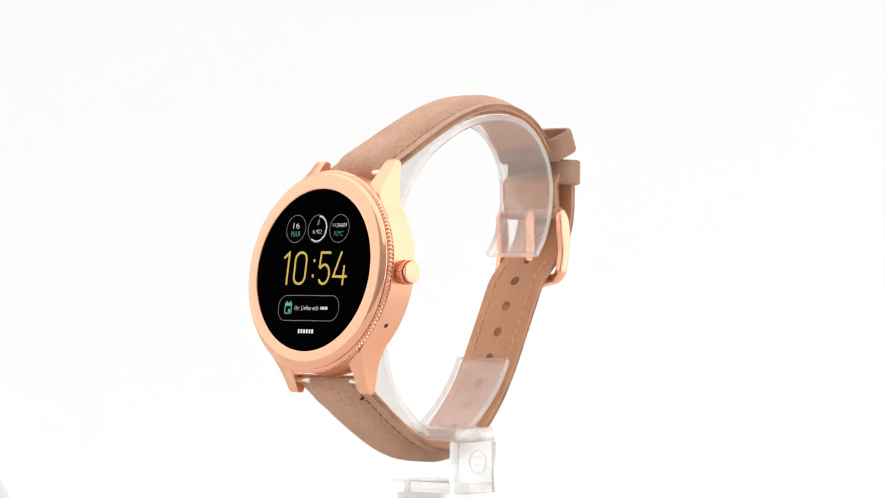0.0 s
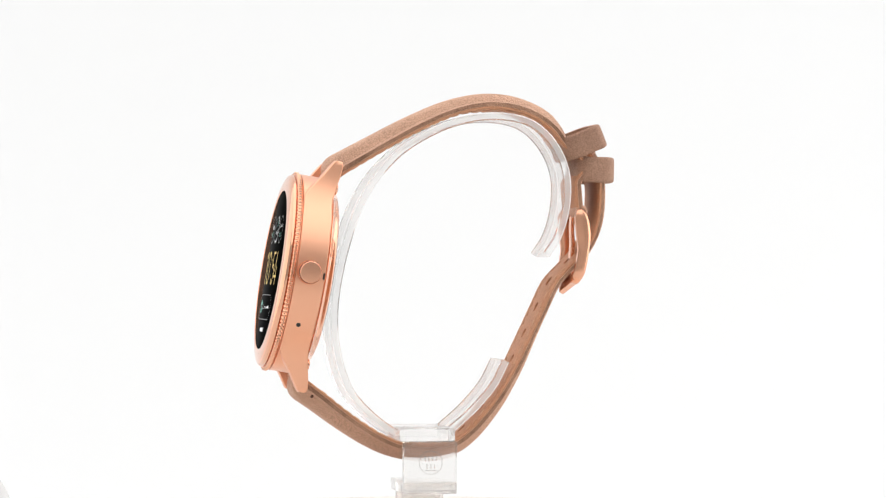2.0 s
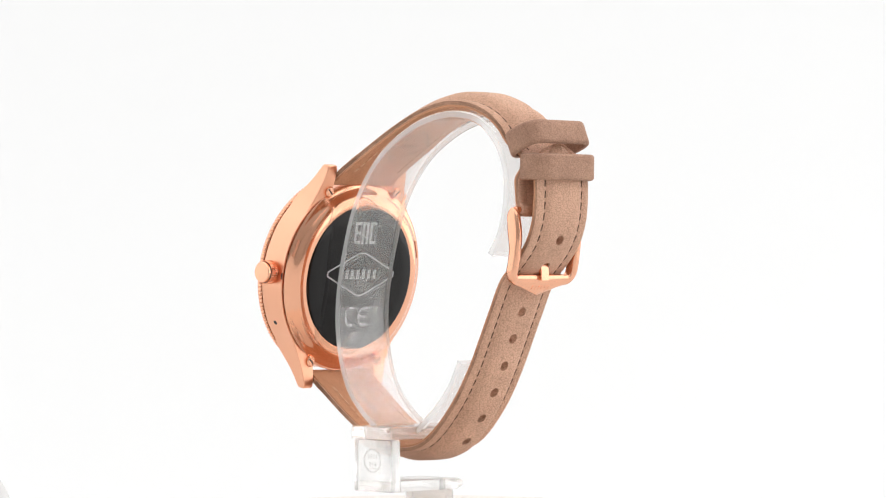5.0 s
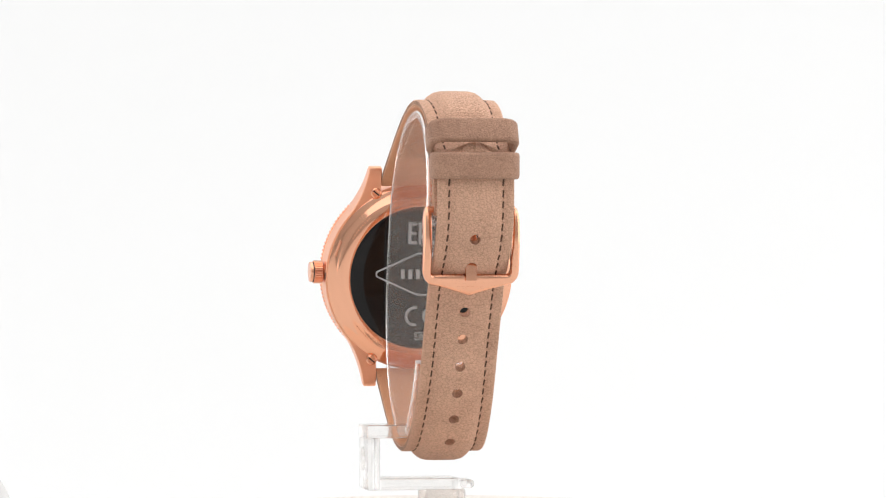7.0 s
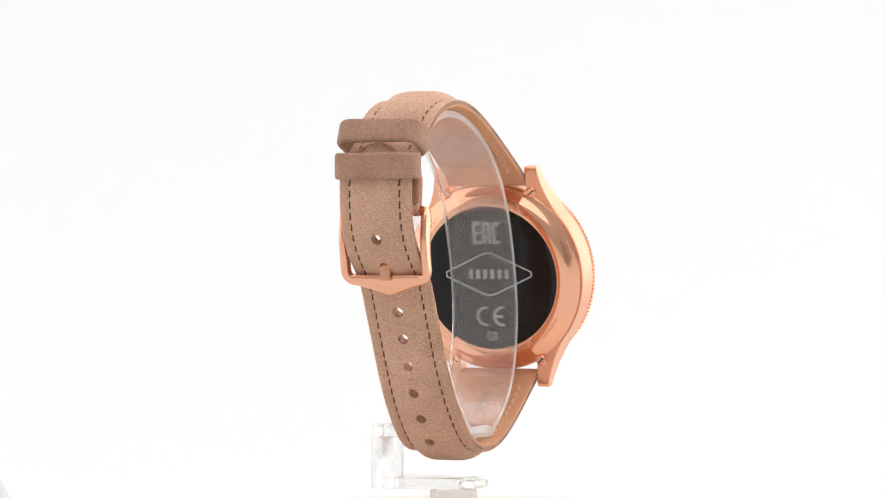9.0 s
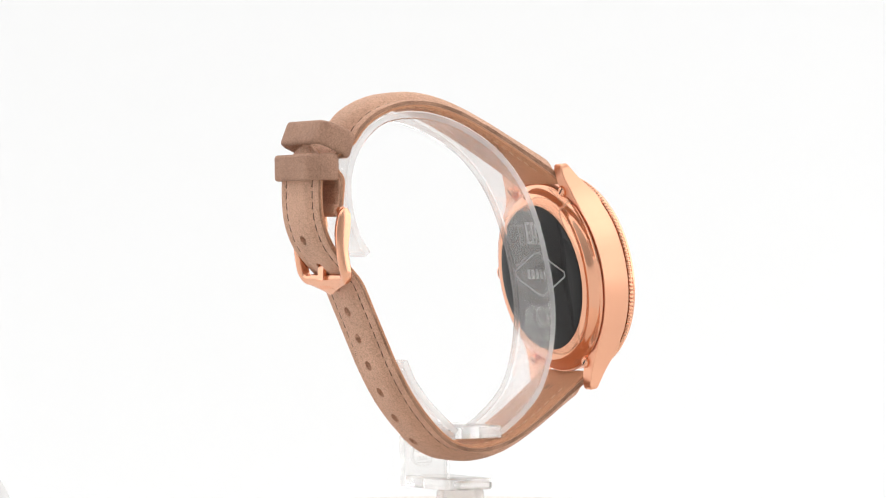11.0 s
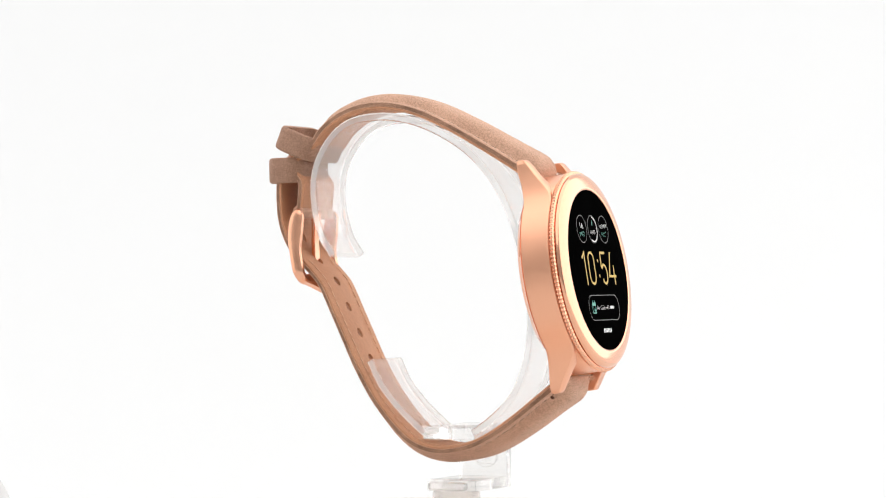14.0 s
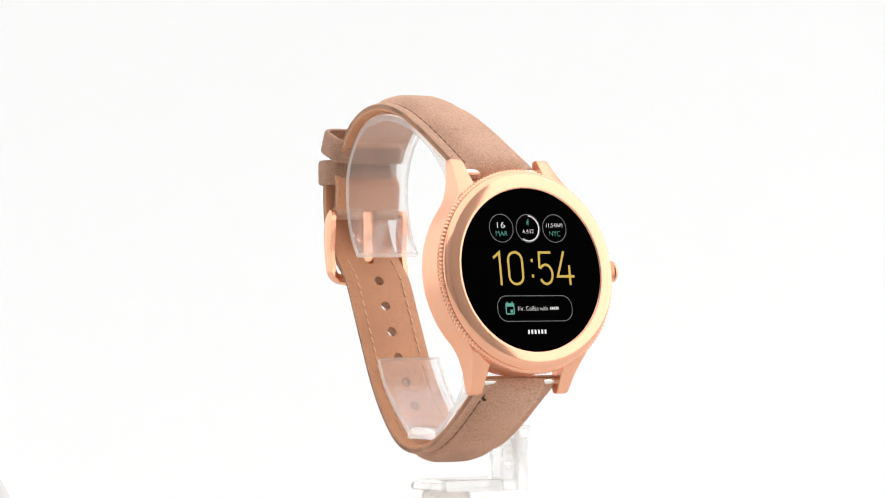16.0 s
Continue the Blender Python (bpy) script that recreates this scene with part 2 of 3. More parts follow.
def stand():
    root = thing("watch_stand", "clear acrylic C-shaped watch display stand on a turntable", "display stand")
    ring = Path([(-22.9, 54.9), (-25.6, 59.2), (-27.4, 65.5), (-27.6, 72.0), (-26.0, 77.4), (-22.6, 82.2), (-18.0, 85.2), (-11.3, 86.3), (-4.3, 85.5),
                 (2.7, 83.0), (10.2, 78.4), (16.0, 72.2), (20.0, 65.0), (22.6, 57.0), (24.2, 50.0), (25.0, 43.3), (24.8, 37.2), (23.6, 31.0), (21.2, 25.2), (17.0, 20.4), (12.6, 17.0), (11.2, 16.2)])
    t, w = 1.75, 7.75

    def sec(s):
        return [(-w, -t + 0.3), (-w + 0.3, -t), (w - 0.3, -t), (w, -t + 0.3), (w, -0.3), (w - 0.3, 0), (-w + 0.3, 0), (-w, -0.3)]
    bm = bmesh.new()
    sweep(bm, ring, sec, 0, ring.length, 110)
    sawn(part("band", bm, ACRYLIC, root), lambda q: abs(q.x) > 0.3)
    arm = Path([(-0.9, 16.3), (-3.4, 18.4), (-7.3, 22.0), (-11.3, 26.8), (-14.0, 32.0)])
    bm = bmesh.new()
    sweep(bm, arm, sec, 0, arm.length, 36)
    sawn(part("lower_arm", bm, ACRYLIC, root), lambda q: abs(q.x) > 0.3)
    bm = bmesh.new()
    box(bm, (-16.2, -0.8, 15.5), (7.75, 11.2, 18.3), bevel=0.35)
    box(bm, (-16.2, -1.2, 4.25), (-13.4, 10.3, 15.45), bevel=0.35)
    part("foot_block", bm, HAZY, root)
    bm = bmesh.new()
    box(bm, (-13.35, -1.2, 4.25), (4.6, 10.3, 6.7), bevel=0.3)
    part("foot_bar", bm, HAZY, root)
    bm = bmesh.new()
    box(bm, (4.65, 0.2, 4.5), (7.8, 8.9, 6.3), bevel=0.7)
    part("foot_tip", bm, HAZY, root)
    bm = bmesh.new()
    lathe(bm, [(2.35, 0), (2.35, 0.18), (2.6, 0.18), (2.6, 0)], axis_matrix((-16.2, 4.5, 11.0), (-1, 0, 0)), 48)
    for y, z, a, c in ((3.3, 11.9, 0.3, 1.0), (4.1, 11.9, 0.3, 1.0), (4.9, 11.9, 0.3, 1.0), (5.7, 11.9, 0.3, 1.0), (3.7, 10.2, 0.3, 0.9), (4.5, 10.2, 0.3, 0.9), (5.3, 10.2, 0.3, 0.9), (4.5, 9.3, 2.4, 0.2)):
        box(bm, (-16.33, y - a / 2, z - c / 2), (-16.18, y + a / 2, z + c / 2), bevel=0.05)
    part("moulded_mark", bm, HAZY, root)
    bm = bmesh.new()
    lathe(bm, [(0.01, 0.02), (5.0, 0.02), (5.2, 0.25), (5.2, 3.7), (4.9, 4.2), (0.01, 4.2)], Matrix.Translation((POST[0], POST[1], 0)), 64, False)
    part("pin", bm, FROST, root, "grey frosted round pin")
    return root


# ---- the watch ----
HEAD = Matrix(((-1, 0, 0, 0), (0, -math.sin(radians(9.2)), math.cos(radians(9.2)), 36.7),
               (0, math.cos(radians(9.2)), math.sin(radians(9.2)), 52.1), (0, 0, 0, 1)))
FACE = HEAD @ Matrix.Translation((0, 0, 0.26))
RIM = 21.45


def letters(name, body, x, y, width, height, mat, parent, z=0.06, thin=-0.018, spacing=1.0):
    return part(name, put(text_bm(body, width, height, spacing, thin), FACE @ Matrix.Translation((x, y, z))), mat, parent, flat=True)


def bars(bm, x, y, width, height, count, z, m):
    """Writing that is only a row of strokes."""
    step = width / count
    for i in range(count):
        cx = x - width / 2 + step * (i + 0.5)
        box(bm, (cx - step * 0.25, y - height / 2, z - 0.02), (cx + step * 0.25, y + height / 2, z + 0.03), m)


def ring_line(bm, x, y, r, w, z, m, a0=0.0, a1=360.0, n=56):
    """A flat ring or a part of one."""
    pts = [radians(a0 + (a1 - a0) * i / n) for i in range(n + 1)]
    rows = [[bm.verts.new((m @ Vector((x + q * math.sin(a), y + q * math.cos(a), z))) * MM) for a in pts] for q in (r - w / 2, r + w / 2)]
    for i in range(n):
        bm.faces.new((rows[0][i], rows[0][i + 1], rows[1][i + 1], rows[1][i]))


def line(bm, pts, w, z, m, close=True):
    """A flat line of width w through points of the plane."""
    p = [Vector(q) for q in pts]
    n = len(p)
    rows = []
    for i in range(n):
        a = p[i] - p[i - 1] if close or i else p[1] - p[0]
        b2 = p[(i + 1) % n] - p[i] if close or i < n - 1 else a
        a, b2 = a.normalized(), b2.normalized()
        na, nb = Vector((-a.y, a.x)), Vector((-b2.y, b2.x))
        k = (na + nb)
        k = k / max(k.length_squared / 2, 0.2)
        rows.append([bm.verts.new((m @ Vector((*(p[i] + k * s * w / 2), z))) * MM) for s in (-1, 1)])
    for i in range(n if close else n - 1):
        a, b2 = rows[i], rows[(i + 1) % n]
        bm.faces.new((a[0], a[1], b2[1], b2[0]))


def rounded(x0, y0, x1, y1, r, n=8):
    out = []
    for cx, cy, a in ((x1 - r, y1 - r, 0), (x0 + r, y1 - r, 90), (x0 + r, y0 + r, 180), (x1 - r, y0 + r, 270)):
        out += [(cx + r * math.cos(radians(a + 90 * i / n)), cy + r * math.sin(radians(a + 90 * i / n))) for i in range(n + 1)]
    return out


def display(root):
    bm = bmesh.new()
    lathe(bm, [(0.01, 0.02), (17.0, 0.02), (17.35, -0.05), (17.35, -0.9), (0.01, -0.9)], FACE, 128, False)
    glass = part("display", bm, SCREEN, root, "black round touch display, lit")
    D, w = FACE @ Matrix.Translation((0.6, 0.35, 0)), 0.52
    digits = [[[(-10.0, 2.15), (-8.4, 3.3), (-8.4, -3.6)]],
              [rounded(-6.3, -3.35, -2.85, 3.35, 1.65) + [(-2.85, 1.7)]],
              [[(-0.4, 1.95), (-0.4, 1.3)], [(-0.4, -1.35), (-0.4, -2.0)]],
              [[(4.5, 3.33), (1.55, 3.33), (1.4, 0.25)] + [(2.95 + 1.62 * math.sin(radians(a)), -1.3 + 2.05 * math.cos(radians(a))) for a in range(-48, 241, 18)]],
              [[(7.8, 3.6), (5.9, -1.75), (10.1, -1.75)], [(8.95, 0.6), (8.95, -3.6)]]]
    for strokes in digits:
        bm = bmesh.new()
        for k in strokes:
            line(bm, k, w, 0.06, D, False)
        part("time_digit", bm, YELLOW, glass, flat=True)
    for x, up, low, lowmat in ((-6.7, "16", "MAR", TEAL), (6.7, "11:54AM", "NYC", TEAL)):
        bm = bmesh.new()
        ring_line(bm, x, 8.8, 2.95, 0.13, 0.06, FACE)
        part("dial_ring", bm, GREY, glass, flat=True)
        letters("dial_text", up, x, 9.5, 1.9 if len(up) == 2 else 4.1, 1.25 if len(up) == 2 else 0.9, WHITE, glass)
        letters("dial_text", low, x, 7.7, 2.9 if low == "MAR" else 2.7, 1.1, lowmat, glass)
    bm = bmesh.new()
    ring_line(bm, 0, 8.8, 2.95, 0.13, 0.06, FACE)
    part("dial_ring", bm, GREY, glass, flat=True)
    bm = bmesh.new()
    ring_line(bm, 0, 8.8, 2.68, 0.2, 0.07, FACE, 5, 215)
    part("progress_arc", bm, WHITE, glass, flat=True)
    letters("dial_text", "6,432", 0, 8.1, 2.7, 0.95, WHITE, glass)
    bm = bmesh.new()
    for a in ([(0.07, 10.4), (-0.07, 10.05), (0.18, 9.8), (0.03, 9.5)], [(-0.07, 10.05), (-0.33, 9.65)], [(-0.3, 10.25), (0.07, 10.32), (0.36, 10.15)]):
        line(bm, a, 0.13, 0.06, FACE, False)
    ring_line(bm, 0.18, 10.65, 0.07, 0.14, 0.06, FACE, n=12)
    part("step_icon", bm, TEAL, glass, flat=True)
    bm = bmesh.new()
    line(bm, rounded(-9.35, -10.85, 9.35, -5.5, 2.35), 0.13, 0.06, FACE)
    part("note_frame", bm, GREY, glass, flat=True)
    bm = bmesh.new()
    line(bm, rounded(-7.25, -9.3, -5.3, -7.2, 0.2, 3), 0.24, 0.06, FACE)
    box(bm, (-7.3, -7.75, 0.05), (-5.25, -7.05, 0.07), FACE)
    box(bm, (-6.2, -9.0, 0.05), (-5.6, -8.4, 0.07), FACE)
    for x in (-6.9, -5.65):
        box(bm, (x - 0.13, -7.1, 0.05), (x + 0.13, -6.7, 0.07), FACE)
    part("calendar_icon", bm, TEAL, glass, flat=True)
    letters("note_text", "1hr: Coffee with", -0.55, -8.15, 7.4, 0.95, WHITE, glass)
    bm = bmesh.new()
    bars(bm, 4.85, -8.15, 2.3, 0.6, 5, 0.06, FACE)
    part("note_bars", bm, WHITE, glass, flat=True)
    bm = bmesh.new()
    bars(bm, 0.0, -13.1, 5.0, 0.85, 6, 0.06, FACE)
    part("maker_mark", bm, WHITE, glass, flat=True)


def lug(sx, sy):
    """One lug: a fin that leaves the round case and narrows to a blunt tip."""
    rows = []
    for y, xi, zf, zb in ((12.2, 5.0, -2.56, -8.66), (13.6, 6.6, -2.54, -8.68), (15.0, 8.0, -2.5, -8.72), (16.4, 8.9, -2.55, -8.8), (17.4, 9.3, -2.95, -8.95), (18.6, 9.4, -3.75, -9.15),
                          (20.0, 9.4, -4.85, -9.4), (21.4, 9.4, -5.85, -9.75), (22.8, 9.4, -6.75, -10.0), (24.0, 9.42, -7.5, -10.1), (24.7, 9.48, -7.95, -10.0), (25.0, 9.6, -8.3, -9.75)):
        flare = 16.59 - 0.82 * 6.3 * (1 - math.exp(-(y - 13.6) / 6.3))
        rows.append((y, (math.sqrt(RIM * RIM - y * y) + 0.02 if y < 13.6 else flare) - (0.15 if y > 24.9 else 0.0), xi, zf, zb))
    bm = bmesh.new()
    secs = []
    for y, xo, xi, zf, zb in rows:
        c = 0.2
        secs.append([HEAD @ Vector((sx * x, sy * y, z)) for x, z in
                     ((xi, zf - c), (xi + c, zf), (max(xo - 0.3, xi + c + 0.1), zf - 0.03), (xo, zf - 0.3), (xo, zb + c), (xo - c, zb), (xi + c, zb), (xi, zb + c))])
    loft(bm, secs)
    return bm


def head(root):
    bm = bmesh.new()
    roll = [(17.75 + 3.3 * q, 0.42 - 0.38 * q - 1.05 * (1 - (1 - q ** 3.4) ** (1 / 2.4))) for q in (math.sin(math.pi / 2 * i / 20) for i in range(21))]
    lathe(bm, [(17.36, -0.8), (17.36, 0.28), (17.5, 0.39)] + roll + [(20.85, -1.12), (19.0, -1.12)], HEAD, 192)
    part("bezel", bm, POLISHED, root, "polished rose gold bezel")
    bm = bmesh.new()
    n, prof = 150, ((19.0, -1.14), (20.7, -1.14), (20.75, -1.2), (21.3, -1.22), (21.72, -1.5), (21.78, -2.0), (21.55, -2.26), (20.9, -2.3), (19.0, -2.3))
    rings = []
    for r, z in prof:
        ring = []
        for k in range(n * 4):
            a = 2 * math.pi * k / (n * 4)
            d = 0.24 if (k % 4 in (0, 3) and r > 21.2) else 0.0
            ring.append(bm.verts.new((HEAD @ Vector(((r - d) * math.cos(a), (r - d) * math.sin(a), z))) * MM))
        rings.append(ring)
    for a, b2 in zip(rings, rings[1:] + rings[:1]):
        for k in range(n * 4):
            bm.faces.new((a[k], a[(k + 1) % (n * 4)], b2[(k + 1) % (n * 4)], b2[k]))
    part("knurled_ring", bm, SATIN, root, "coin-edged rose gold ring")
    bm = bmesh.new()
    lathe(bm, [(15, -2.32), (20.75, -2.32), (20.75, -2.5), (RIM - 0.12, -2.5), (RIM, -2.62), (RIM, -8.62), (RIM - 0.12, -8.74), (20.5, -8.74), (20.5, -8.94), (15, -8.94)], HEAD, 160)
    case = part("case", bm, BRUSHED, root, "brushed rose gold watch case")
    for sx in (-1, 1):
        for sy in (-1, 1):
            part("lug", lug(sx, sy), BRUSHED, case)
            bm = bmesh.new()
            lathe(bm, [(0.01, 0.1), (0.95, 0.1), (1.2, -0.1), (1.2, -0.8), (0.01, -0.8)], HEAD @ Matrix.Translation((sx * 10.55, sy * 19.0, -9.75)) @ pose(0, 0, 0, 180), 24, False)
            part("lug_screw", bm, SATIN, case)
            bm = bmesh.new()
            box(bm, (-0.85, -0.14, -0.06), (0.85, 0.14, 0.06), HEAD @ Matrix.Translation((sx * 10.55, sy * 19.0, -9.84)) @ pose(0, 0, 0, 0, 0, 40 * sx))
            part("screw_slot", bm, HOLE_SHADE, case)
    bm = bmesh.new()
    lathe(bm, [(0.01, 0.02), (0.5, 0.02), (0.5, -0.8), (0.01, -0.8)], HEAD @ axis_matrix((RIM * math.cos(radians(-30.6)), RIM * math.sin(radians(-30.6)), -5.2), (math.cos(radians(-30.6)), math.sin(radians(-30.6)), 0)), 24, False)
    part("microphone_hole", bm, HOLE_SHADE, case)
    bm = bmesh.new()
    box(bm, (RIM - 0.6, -0.7, -8.72), (RIM + 0.03, 0.7, -8.35), HEAD)
    part("case_slot", bm, HOLE_SHADE, case)
    # back cover
    bm = bmesh.new()
    lathe(bm, [(16.2, -9.0), (20.95, -8.96), (21.05, -9.06), (20.9, -9.2), (20.4, -9.38), (19.8, -9.66), (19.2, -10.1), (18.8, -10.5), (18.3, -10.82), (17.6, -11.02), (16.4, -11.25), (16.2, -11.2)], HEAD, 160)
    cover = part("back_cover", bm, POLISHED, root, "polished rose gold back cover")
    bm = bmesh.new()
    for a0, count in ((42, 9), (128, 8), (222, 8), (312, 9)):
        for i in range(count):
            a = radians(a0 + 2.3 * i)
            m = HEAD @ Matrix.Translation((17.9 * math.sin(a), 17.9 * math.cos(a), -10.9)) @ Matrix.Rotation(-a, 4, "Z")
            box(bm, (-0.14, -0.32, -0.03), (0.14, 0.32, 0.1), m)
    tagged(part("engraved_bars", bm, ENGRAVED, cover, flat=True), kind="stuff")
    for sx in (-1, 1):
        a = radians(18.5)
        m = HEAD @ Matrix.Translation((sx * 20.0 * math.cos(a), 20.0 * math.sin(a), -9.62)) @ Matrix.Rotation(sx * a, 4, "Z") @ Matrix.Rotation(radians(-38 * sx), 4, "Y")
        bm = bmesh.new()
        box(bm, (-0.26, -2.0, -0.1), (0.26, 2.0, 0.16), m, 0.09, 2)
        part("cover_slit", bm, ENGRAVED, cover)
    bm = bmesh.new()
    lathe(bm, [(0.01, -11.55), (13.0, -11.5), (15.8, -11.4), (16.15, -11.3), (16.15, -10.6), (0.01, -10.6)], HEAD, 128, False)
    glass = part("back_glass", bm, BACKGLASS, root, "black round sensor glass with grey print")
    B = HEAD @ Matrix.Translation((0, 0, -11.60)) @ pose(0, 0, 0, 0, 180, 0)
    bm = bmesh.new()
    for x in (-1.3, 2.75):
        ring_line(bm, x, -8.7, 1.98, 0.62, 0.0, B, 168, 372)
    box(bm, (1.0, -9.0, -0.02), (2.9, -8.4, 0.02), B)
    part("back_text", bm, PRINT, glass, flat=True)
    bm = bmesh.new()
    for x0, y0, x1, y1 in ((-3.3, 7.75, -2.62, 12.65), (-2.62, 12.0, -1.3, 12.65), (-2.62, 9.9, -1.5, 10.5), (-2.62, 7.75, -1.3, 8.4),
                           (-0.95, 7.75, -0.29, 12.65), (0.33, 7.75, 0.99, 12.65), (-0.29, 12.0, 0.33, 12.65), (-0.29, 9.0, 0.33, 9.6),
                           (1.45, 7.75, 2.13, 12.65), (2.13, 12.0, 3.3, 12.65), (2.13, 7.75, 3.3, 8.4)):
        box(bm, (x0, y0, -0.02), (x1, y1, 0.02), B)
    part("back_text", bm, PRINT, glass, flat=True)
    part("back_text", put(text_bm("18", 1.5, 1.0), B @ Matrix.Translation((0, -13.2, 0.02))), PRINT, glass, flat=True)
    bm = bmesh.new()
    line(bm, [(-10.3, 1.4), (-10.3, 0.4), (-1.0, -3.8), (1.0, -3.8), (10.3, 0.4), (10.3, 1.4), (1.0, 5.6), (-1.0, 5.6)], 0.35, 0.0, B)
    bars(bm, 0, 0.9, 10.4, 2.1, 6, 0.0, B)
    line(bm, rounded(-1.1, -14.0, 1.1, -12.4, 0.2, 2), 0.2, 0.0, B)
    part("back_mark", bm, PRINT, glass, flat=True)
    # crown
    C = HEAD @ axis_matrix((21.2, 0.4, -5.3), (1, 0, 0))
    bm = bmesh.new()
    lathe(bm, [(0.01, -0.3), (1.5, -0.3), (1.5, 0.5), (0.01, 0.5)], C, 32, False)
    crown = part("crown", bm, SATIN, root, "knurled rose gold crown")
    bm = bmesh.new()
    teeth = 34
    rings = []
    for r, z in ((1.4, 0.35), (2.1, 0.35), (2.6, 0.6), (2.6, 2.35), (2.45, 2.55), (1.4, 2.55)):
        rings.append([bm.verts.new((C @ Vector(((r - (0.28 if k % 4 in (0, 3) and r > 2.3 else 0)) * math.cos(2 * math.pi * k / (teeth * 4)),
                                                (r - (0.28 if k % 4 in (0, 3) and r > 2.3 else 0)) * math.sin(2 * math.pi * k / (teeth * 4)), z))) * MM) for k in range(teeth * 4)])
    for a, b2 in zip(rings, rings[1:] + rings[:1]):
        for k in range(teeth * 4):
            bm.faces.new((a[k], a[(k + 1) % (teeth * 4)], b2[(k + 1) % (teeth * 4)], b2[k]))
    part("crown_grip", bm, SATIN, crown)
    bm = bmesh.new()
    lathe(bm, [(0.01, 2.3), (1.95, 2.3), (1.9, 2.72), (2.28, 2.76), (2.28, 3.2), (2.14, 3.36), (1.2, 3.42), (0.01, 3.43)], C, 48, False)
    part("crown_cap", bm, SATIN, crown)
    # Solid ring; the shade of the gap under the cap is its colour.
    bm = bmesh.new()
    lathe(bm, [(1.8, 2.45), (2.36, 2.45), (2.36, 2.62), (1.8, 2.62)], C, 48)
    part("crown_groove", bm, HOLE_SHADE, crown)
    for sy in (-1, 1):
        bm = bmesh.new()
        lathe(bm, [(0.01, -9.4), (0.75, -9.4), (0.75, 9.4), (0.01, 9.4)], HEAD @ axis_matrix((0, sy * 22.3, -8.7), (1, 0, 0)), 24, False)
        part("spring_bar", bm, STEEL, root, "thin steel spring bar")


TOP = Path([(24.6, 70.9), (21.1, 73.3), (14.7, 77.1), (6.6, 81.6), (-1.3, 85.2), (-8.3, 86.9), (-14.4, 86.7), (-19.8, 84.9), (-23.6, 82.1), (-26.2, 78.8), (-30.6, 75.2), (-28.6, 71.6), (-28.6, 68.6), (-28.9, 65.3)])
TAIL = Path([(31.9, 29.88), (26.6, 25.8), (20.6, 21.1), (14.7, 17.2), (9.7, 15.0), (3.7, 14.1), (-1.6, 15.3), (-6.0, 18.6), (-11.0, 24.4), (-15.2, 31.2), (-18.1, 37.1), (-21.1, 43.4), (-23.9, 49.2),
             (-26.2, 52.0), (-28.5, 54.3), (-30.8, 56.9), (-32.4, 59.7), (-33.5, 63.2), (-33.9, 67.0), (-33.9, 70.7), (-33.5, 73.8), (-32.8, 76.4), (-32.3, 78.4)])


def strap_width(path, s, tip):
    w = 18.7 - 2.4 * min(s / 62.0, 1.0)
    if tip and s > path.length - 8:
        w *= math.sqrt(max(1 - ((s - path.length + 8) / 8.05) ** 2, 0.03))
    return w / 2


def strap_section(path, s, tip):
    """The grained outer leather: flat stitched margins and a padded middle."""
    w = strap_width(path, s, tip)
    start = 0.35 * math.exp(-s / 6)
    e, k = 1.65 + start, 1.75 + 1.2 * math.exp(-s / 20)
    if tip:
        q = min(max((s - 44) / 26, 0), 1)
        e, k = e - 0.25 * q, k * (1 - 0.5 * q)
    else:
        q = min(max((s - path.length + 22) / 10, 0), 1)
        e, k = e - 0.1 * q, k * (1 - 0.9 * q)
    end = math.sqrt(1 - (1 - min(s / 4.2, 1.0)) ** 2)
    e, k = 0.5 + (e - 0.5) * max(end, 0.2), k * end
    g = min(2.4, w * 0.4)
    outer = [(w, 0.62), (w, e - 0.28), (w - 0.25, e - 0.05), (w - 0.7, e), (w - g + 0.35, e), (w - g, e - 0.16), (w - g - 0.45, e + 0.12 * k),
             (w - g - 1.1, e + 0.5 * k), (w - g - 2.0, e + 0.82 * k), (w - g - 3.2, e + 0.97 * k)]
    outer = [(max(x, 0.02), h) for x, h in outer]
    return [(-x, h) for x, h in outer] + [(0, e + k)] + [(x, h) for x, h in reversed(outer)] + [(w - 0.15, 0.5), (-w + 0.15, 0.5)]


def lining_section(path, s, tip):
    w = strap_width(path, s, tip) - 0.06
    return [(-w + 0.25, 0.0), (w - 0.25, 0.0), (w, 0.15), (w, 0.49), (-w, 0.49), (-w, 0.15)]


def raw_edges(ob):
    """The cut sides of a strap show darker, fibrous leather."""
    ob.data.materials.append(RAW)
    for f in ob.data.polygons:
        if abs(f.normal.x) > 0.75 and abs(f.center.x) > 7.7 * MM:
            f.material_index = 1


def drilled(ob, holes):
    """Cuts round holes through a mesh for good."""
    cm = bmesh.new()
    for m in holes:
        lathe(cm, [(0.01, -3), (1.16, -3), (1.16, 4.5), (0.01, 4.5)], m, 20, False)
    me = bpy.data.meshes.new("drill")
    bmesh.ops.recalc_face_normals(cm, faces=cm.faces)
    cm.to_mesh(me)
    cm.free()
    drill = new("drill", me)
    mod = ob.modifiers.new("holes", "BOOLEAN")
    mod.operation, mod.object, mod.solver = "DIFFERENCE", drill, "EXACT"
    cut = bpy.data.meshes.new_from_object(ob.evaluated_get(bpy.context.evaluated_depsgraph_get()))
    ob.modifiers.remove(mod)
    ob.data = cut
    bpy.data.objects.remove(drill)


